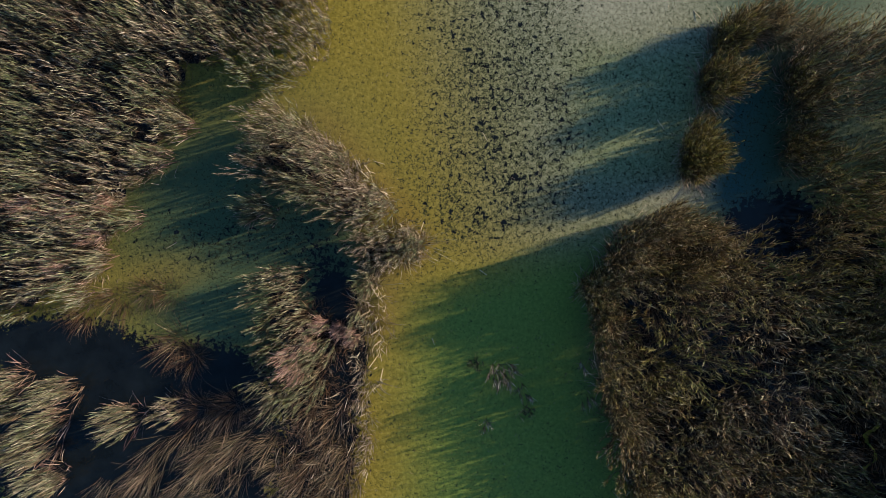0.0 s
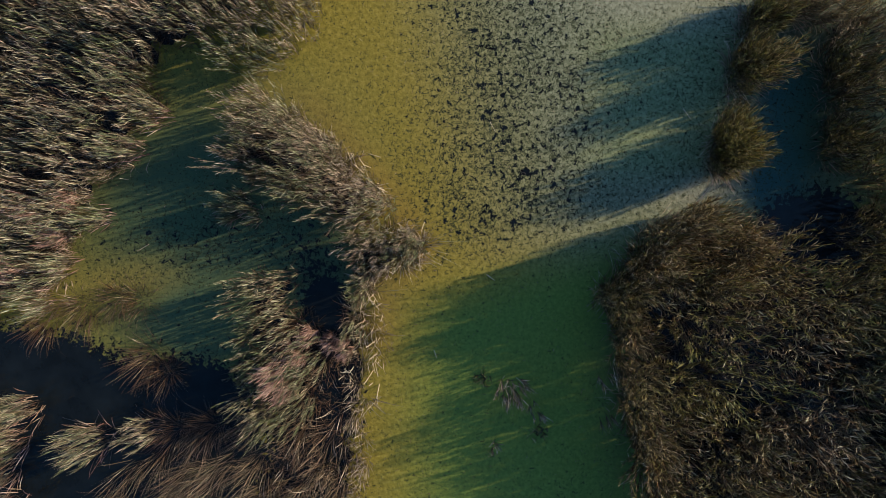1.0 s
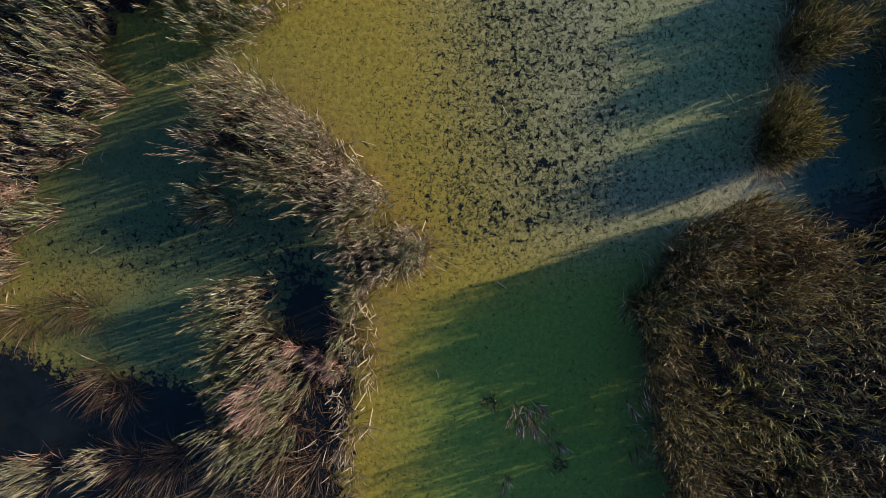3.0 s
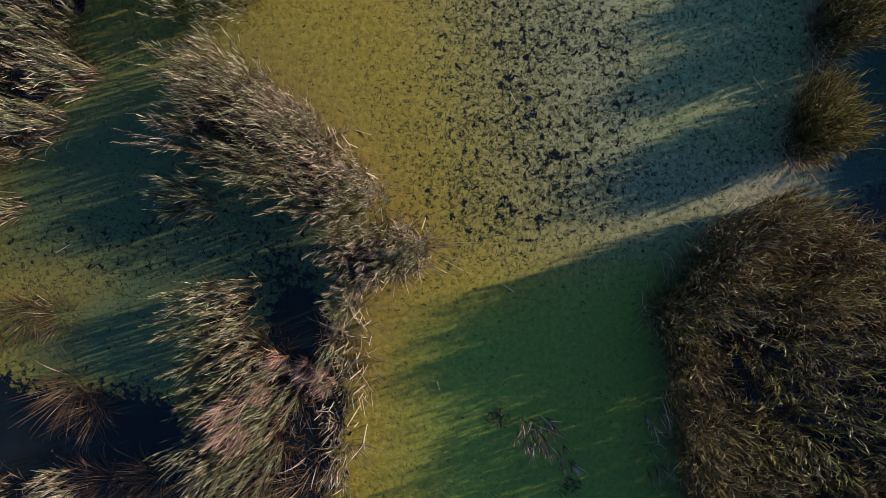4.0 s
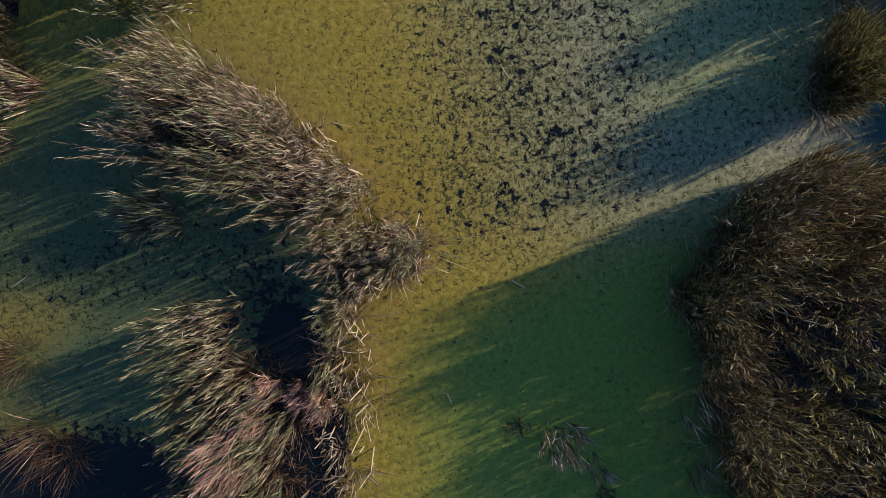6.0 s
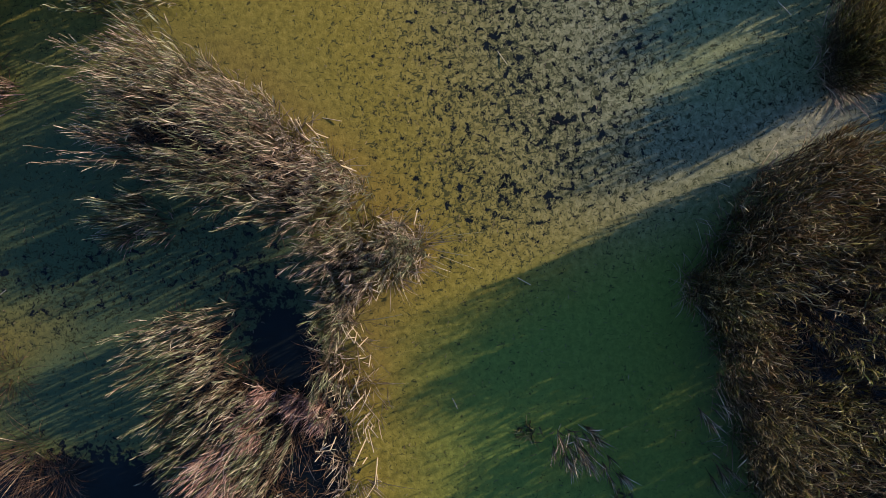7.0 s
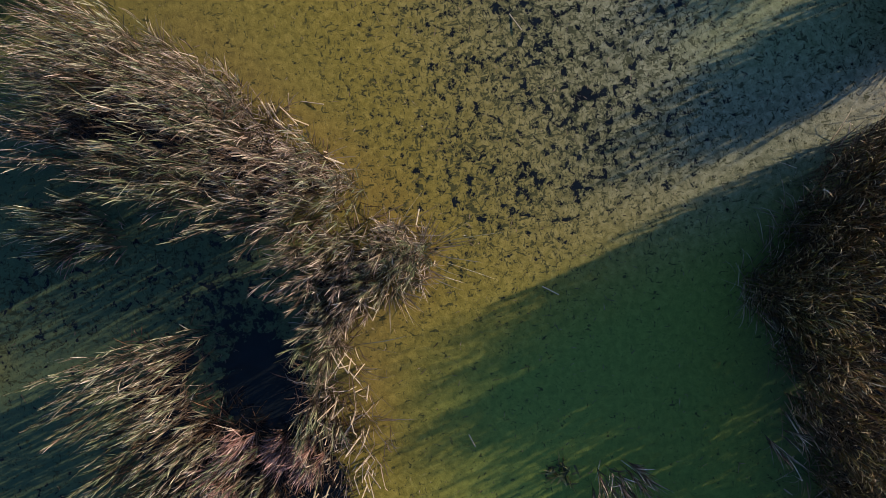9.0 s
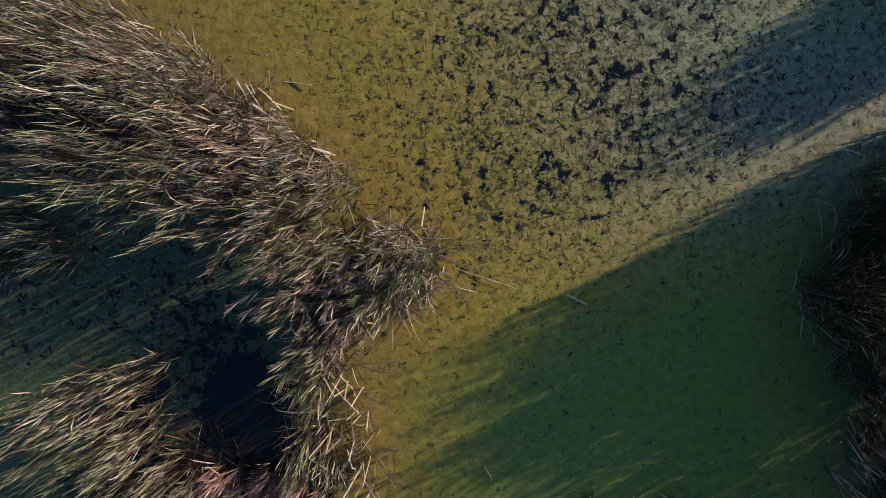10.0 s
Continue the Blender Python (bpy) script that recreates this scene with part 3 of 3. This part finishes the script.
reed_bed("tall dense bed of russet and olive reeds in rounded clumps", "east", 19, 0.52, 60, 0.26, 2.05, (0.02, 0), 0.5, RUSSET, 0.8, 17, (0, 0), 0.21, 0.7, 0.95, 0.8,
         ((8.4, -1.7, 0.55), (7.3, -1.5, 0.4), (7.2, -3.0, 0.45), (9.8, -3.2, 0.6), (8.3, -4.9, 0.55), (10.4, -5.6, 0.5), (5.9, -4.6, 0.45), (9.6, -1.2, 0.4)), 0.0155, 0.65, 0.3, 0.5, 0.4, 0.12)
# shade caster out of view: high, with wide leaves to block the sun
reed_bed("unseen taller reeds added to shade the russet bed", "tall", 25, 0.6, 30, 0.26, 3.5, (0, 0), 0.5, RUSSET, 0.4, 12, (0, 0), 0.5, 0.7, 0.4, 0.6, wide=0.024, vary=0.12)
reed_bed("shaded russet reeds beyond the side channel", "far", 20, 0.46, 42, 0.24, 1.85, (0, 0), 0.3, RUSSET, 0.6, 14, (0, 0), 0.2, 0.6, 0.75, 0.9,
         ((9.6, 4.3, 0.4), (9.5, 2.8, 0.55), (10.4, 4.5, 0.4), (10.5, 3.15, 0.55)), 0.014, 0.3, 0.16, 0.5, 0.12)
for i, (x, y, h, d) in enumerate([(6.5, 2.2, 1.2, 0.15), (6.45, 2.35, 1.55, 0.1), (6.55, 2.62, 1.6, 0.05), (6.8, 2.45, 1.45, 0.15), (6.6, 2.9, 1.5, 0.1), (6.75, 3.3, 0.5, 0.3),
                                  (6.8, 3.8, 0.5, 0.35), (6.9, 4.3, 1.6, 0.25), (6.95, 4.55, 1.5, 0.2), (7.05, 5.0, 0.7, 0.3), (7.2, 5.4, 1.5, 0.2), (7.35, 4.4, 1.5, 0.2),
                                  (7.4, 5.65, 1.55, 0.5), (7.7, 5.85, 1.6, 0.6), (8.2, 5.95, 1.5, 0.5), (8.8, 5.8, 1.5, 0.5), (9.4, 5.5, 1.5, 0.4)]):
    reed_tuft("bushy olive and russet reed tuft in shaded water", x, y, 40 + i, 110 if h > 1 else 26, 0.27, h, (0, 0), d, RUSSET, 0.36, PALE, 110 if h > 1 else 30, (0, 0), "tufts along the side channel")
for i, (x, y, h) in enumerate([(9.15, 2.45, 0.95), (9.3, 2.8, 0.9), (9.2, 3.15, 0.95), (9.15, 3.8, 0.95), (9.25, 4.2, 0.9), (9.0, 4.6, 0.95), (9.75, 2.75, 0.9), (9.75, 4.3, 0.9)]):
    reed_tuft("low olive reed tuft at the foot of the shaded bed", x, y, 200 + i, 60, 0.32, h, (0, 0), 0.3, RUSSET, 0.5, PALE, 60, (0, 0), "low tufts along the side channel")
for i, (x, y) in enumerate([(5.2, 0.62), (5.6, 0.77), (5.95, 0.88), (6.4, 0.55), (4.55, -0.15), (4.3, -0.5), (4.95, -0.4), (5.7, -0.6), (6.3, -0.9), (5.9, 0.2), (5.3, 0.1), (6.9, 0.3), (6.5, -0.3), (4.75, 0.25), (4.0, -0.9), (3.85, -0.95), (4.05, -1.3), (4.2, -1.8), (4.25, -2.6), (4.4, -3.4), (4.55, -3.9), (4.7, -4.4), (4.95, -5.1), (5.1, -5.8), (5.15, -6.6)]):
    reed_tuft("reed tuft with grey drooping leaves at the bed's edge", x, y, 140 + i, 90 if y > 0 else 80, 0.27, 2.35 if x > 5.25 and y < 0.55 else 2.25 if y > 0 else 2.15, (0, 0), 0.5, RUSSET, 0.15, PALE, 50 if y < 0 else 16, (0, 0), "tufts at the edge of the russet bed")
for i, (x, y, h, d) in enumerate([(-9.9, -3.9, 1.5, 0.75), (-10.2, -4.6, 1.5, 0.6), (-10.4, -5.3, 1.4, 0.7), (-10.2, -6.2, 1.4, 0.6), (-11.2, -3.6, 1.5, 0.4), (-11.4, -4.4, 1.4, 0.5), (-11.3, -5.4, 1.4, 0.4), (-8.2, -4.6, 1.3, 0.55),
                                  (-7.0, -4.35, 0.9, 0.9), (-8.1, 0.75, 1.2, 0.3), (-6.75, 3.15, 1.1, 0.6), (-7.05, 3.25, 1.3, 0.5), (-7.3, 2.3, 1.2, 0.4), (-8.9, -0.4, 1.3, 0.4), (-9.4, -1.3, 1.4, 0.4), (-5.15, 0.9, 0.7, 0.1), (-4.6, 0.85, 0.65, 0.15), (-4.85, 1.05, 0.7, 0.1)]):
    # rosy skirts paint the warm sunlit feet of these tufts
    reed_tuft("sunlit reed tuft with pale leaves standing in open water", x, y, 60 + i, 50 if x < -8.15 and y < -3 else 22, 0.34 if y < -3 else 0.26, h, (-0.4, -0.08), d * 0.6, loose=0.25, dead=ROSY, skirt=45 if x < -8.15 and y < -3 else 24, wind=(-0.7, -0.15), group="tufts in open water", rosette=0.15)
for i, (x, y, h) in enumerate([(-7.0, -2.6, 1.1), (-7.9, -1.3, 0.75), (-7.3, -1.3, 0.65), (-5.5, -4.3, 1.0), (-8.7, -1.5, 1.0), (-9.6, -1.8, 1.1), (-6.7, -3.0, 0.8), (-6.4, -4.4, 1.0)]):
    fan_tuft("low brown fan of fine drooping reeds", x, y, 80 + i, 170, 0.3, h * 0.9, (-0.18, -0.28), 0.85, RUST, 0.25, 1.2, "brown fans over dark water", 0.007, 1.0, 0.06)
for i, (x, y, n, h, spread) in enumerate([(1.6, -3.2, 26, 0.75, 0.3), (2.2, -3.7, 6, 0.4, 0.2), (3.85, -3.8, 5, 0.5, 0.2), (3.75, -2.9, 5, 0.5, 0.15), (1.3, -4.6, 3, 0.4, 0.1)]):
    reed_tuft("sparse pale grassy tuft rising out of green water", x, y, 90 + i, n, spread, h, (0.05, -0.2), 0.7, REED, 0.3, REED, n // 4, (0.08, -0.5), "sparse tufts in the channel", 0.2)

for bed, seed, count, mat in (("curve_edge", 21, 60, PALE), ("spit_edge", 22, 45, PALE), ("shore_edge", 23, 34, PALE), ("west_edge", 24, 35, REED)):
    loose_bed("short dead straw leaves along the sunny foot of the reeds", bed, seed, count, 18, 0.12, 0.42, (-0.1, -0.1), 0.95, mat, 0.4, 0.011)
for i, (x, y, h) in enumerate([(-2.0, -1.6, 0.8), (-3.1, 2.4, 1.6), (-4.0, 2.9, 1.6)]):
    fan_tuft("clump of pale dead reeds", x, y, 100 + i, 70, 0.22, h * 0.8, (-0.15, -0.1), 0.9, PALE, 0.05, 0.4, group="bleached clumps")

for i, (x, y, h) in enumerate([(-3.75, -2.7, 1.6), (-3.6, -3.0, 1.4), (-3.15, -2.0, 0.8), (-3.35, -2.4, 0.9), (-2.65, -2.15, 0.6), (-2.3, -2.3, 0.6),
                               (-9.4, 0.75, 1.4), (-8.75, 1.1, 1.2), (-9.9, -0.5, 1.3), (-9.0, 0.2, 1.2), (-10.6, 1.0, 1.4)]):
    reed_tuft("clump of dead reeds coloured pinkish for the warm low sun", x, y, 180 + i, 26, 0.16, h, (-0.08, -0.06), 0.95, ROSY, 0.25, ROSY, 6, (-0.45, -0.3), "bleached clumps", 0.12)
for i, (x, y) in enumerate([(-0.85, 0.42), (-0.45, 0.2), (-0.6, -0.25), (-1.15, 0.6), (-0.95, -0.4), (-1.65, -1.3), (-1.5, -2.0), (-1.75, 1.6), (-2.2, 2.25), (-1.9, -2.7), (-1.8, -3.6), (-1.85, -4.5)]):
    fan_tuft("few thin leaves bending out over yellow algae", x, y, 160 + i, 15, 0.12, 0.8, (0.3, -0.2), 0.7, PALE, 0.15, 0.5, group="sprigs at the reeds' edge")

for i, (x, y, n) in enumerate([(-0.62, -0.1, 9), (-0.5, 0.12, 8), (-0.8, -0.3, 7), (-0.85, 0.4, 8), (-1.1, 0.62, 6), (-1.6, -0.95, 7), (-1.75, 1.5, 6)]):
    fan_tuft("long thin yellow-green leaves arching over the algae", x, y, 230 + i, n, 0.1, 1.0, (0.4, -0.22), 0.35, REED, 0.3, 0.6, "sprigs at the reeds' edge", 0.011, 0.4, 0.15)


# ---- stems, floating bits ----
def stem(x, y, tip, thick=0.006, bent=None):
    """A broken reed stem from its foot in the water to its tip, sometimes snapped over."""
    bm = bmesh.new()
    pts = [Vector((0, 0, -0.05)), Vector(tip)]
    if bent:
        pts.append(Vector(tip) + Vector(bent))
    rings = []
    for k, p in enumerate(pts):
        d = (pts[min(k + 1, len(pts) - 1)] - pts[max(k - 1, 0)]).normalized()
        u = d.orthogonal().normalized()
        w = d.cross(u)
        size = thick * (1 - 0.25 * k / len(pts))
        rings.append([bm.verts.new(p + size * (u * math.cos(a) + w * math.sin(a))) for a in [j * math.pi / 3 for j in range(6)]])
    for a, b in zip(rings, rings[1:]):
        for j in range(6):
            bm.faces.new((a[j], a[(j + 1) % 6], b[(j + 1) % 6], b[j]))
    bm.faces.new(rings[0])
    bm.faces.new(rings[-1])
    bmesh.ops.recalc_face_normals(bm, faces=bm.faces)
    me = bpy.data.meshes.new("broken_stem")
    bm.to_mesh(me)
    bm.free()
    me.materials.append(STEM)
    ob = new("broken_stem", me)
    ob.location = (x, y, 0)
    return tagged(ob, "snapped pale dead reed stem standing in shallow water", "reed stem", "broken stems by the shore")


rng = np.random.default_rng(5)
for x0, y0, x1, y1, count in ((-2.3, 2.45, -1.2, 1.15, 9), (-1.6, 0.75, -0.35, 0.3, 12), (-0.4, 0.0, -1.3, -0.5, 9), (-1.7, -1.0, -1.45, -2.0, 12), (-1.6, -2.3, -1.7, -4.8, 12), (-1.95, -1.7, -2.3, -3.3, 26), (-1.6, -1.9, -1.7, -2.6, 12), (-0.6, 0.3, -1.3, -0.3, 10),
                              (-5.2, 4.7, -3.2, 5.0, 6), (-7.0, 2.9, -8.0, 1.3, 6)):
    for k in range(count):
        f = rng.random()
        h = rng.uniform(0.15, 0.65)
        a = rng.uniform(0, 2 * math.pi)
        lean = rng.uniform(0.05, 0.5) * h
        bent = None
        if rng.random() < 0.4:
            b = rng.uniform(0, 2 * math.pi)
            bent = (0.22 * math.cos(b), 0.22 * math.sin(b), rng.uniform(-0.12, 0.05))
        stem(x0 + f * (x1 - x0) + rng.normal(0, 0.08), y0 + f * (y1 - y0) + rng.normal(0, 0.08),
             (lean * math.cos(a), lean * math.sin(a), h), rng.uniform(0.006, 0.011), bent)


for x, y, tip, bent in ((-2.2, 1.98, (-0.14, 0.34, 0.22), None), (-2.13, 1.94, (-0.13, 0.36, 0.2), None), (-1.95, 2.0, (-0.1, 0.16, 0.25), (0.14, -0.2, -0.05)),
                        (-1.85, 1.92, (-0.16, 0.02, 0.12), (-0.12, -0.06, -0.02))):
    stem(x, y, tip, 0.011, bent)


def lying_stick(x, y, length, turn, label):
    ob = stem(x, y, (length * math.cos(turn), length * math.sin(turn), 0.02), 0.007)
    ob.name = "floating_stick"
    ob.location.z = 0.03
    return tagged(ob, label, "stick", "sticks on the algae")


for x, y, length, turn in ((6.5, 6.5, 0.4, -0.9), (0.95, -0.5, 0.3, -0.6), (-1.56, -3.4, 0.3, -1.6), (-1.95, 2.35, 0.4, -0.3), (1.0, 3.2, 0.35, -1.1), (-7.5, -0.15, 0.45, 0.5), (5.6, 3.6, 0.4, -1.0), (-0.15, -2.6, 0.25, 1.9)):
    lying_stick(x, y, length, turn, "pale dead reed stick floating on the algae")


def floating_bits():
    """Bits of leaf and twig lying on the mat."""
    rng = np.random.default_rng(77)
    n = 2600
    p = np.stack([rng.uniform(-2.2, 6.2, n), rng.uniform(-6.5, 7.0, n)], -1)
    p[:500] = np.stack([rng.uniform(-9.0, -3.0, 500), rng.uniform(-2.5, 4.5, 500)], -1)
    keep = np.ones(n, bool)
    for outline in BEDS.values():
        keep &= ~inside(p, outline)
    p = p[keep]
    n = len(p)
    roots = np.concatenate([p, np.full((n, 1), 0.006)], 1)
    size = rng.gamma(2.2, 0.022, n) + 0.015
    v, q, dry, along = blades(rng, roots, size, rng.uniform(0, 2 * math.pi, n), np.full(n, 1.53), rng.uniform(0, 0.05, n),
                              rng.uniform(0.004, 0.012, n), np.clip(rng.normal(0.7, 0.3, n), 0, 1), steps=4, z0=0.002, kink=0.1)
    tagged(new("floating_leaf_bits", mesh_of("floating_leaf_bits", v, q, {"dry": dry, "along": along}, BROWN)),
           "bits of dead leaf and twig floating on the algae", "leaf litter", kind="stuff")


floating_bits()


def water_plant(x, y, seed):
    rng = np.random.default_rng(seed)
    n = 34
    a = rng.uniform(0, 2 * math.pi, n)
    roots = np.concatenate([rng.normal(0, 0.1, (n, 2)), np.full((n, 1), 0.01)], 1)
    v, q, dry, along = blades(rng, roots, rng.uniform(0.08, 0.2, n), a, np.full(n, 1.4), rng.uniform(0, 0.2, n), rng.uniform(0.02, 0.045, n),
                              np.full(n, 0.1), z0=0.0, kink=0)
    base = tagged(new("water_plant"), "small dark-leaved water plant floating on green algae", "water plant")
    base.location = (x, y, 0)
    part("leaves", mesh_of("leaves", v, q, {"dry": dry, "along": along}, RUSSET), base)


water_plant(0.92, -3.05, 7)
water_plant(2.3, -4.3, 8)
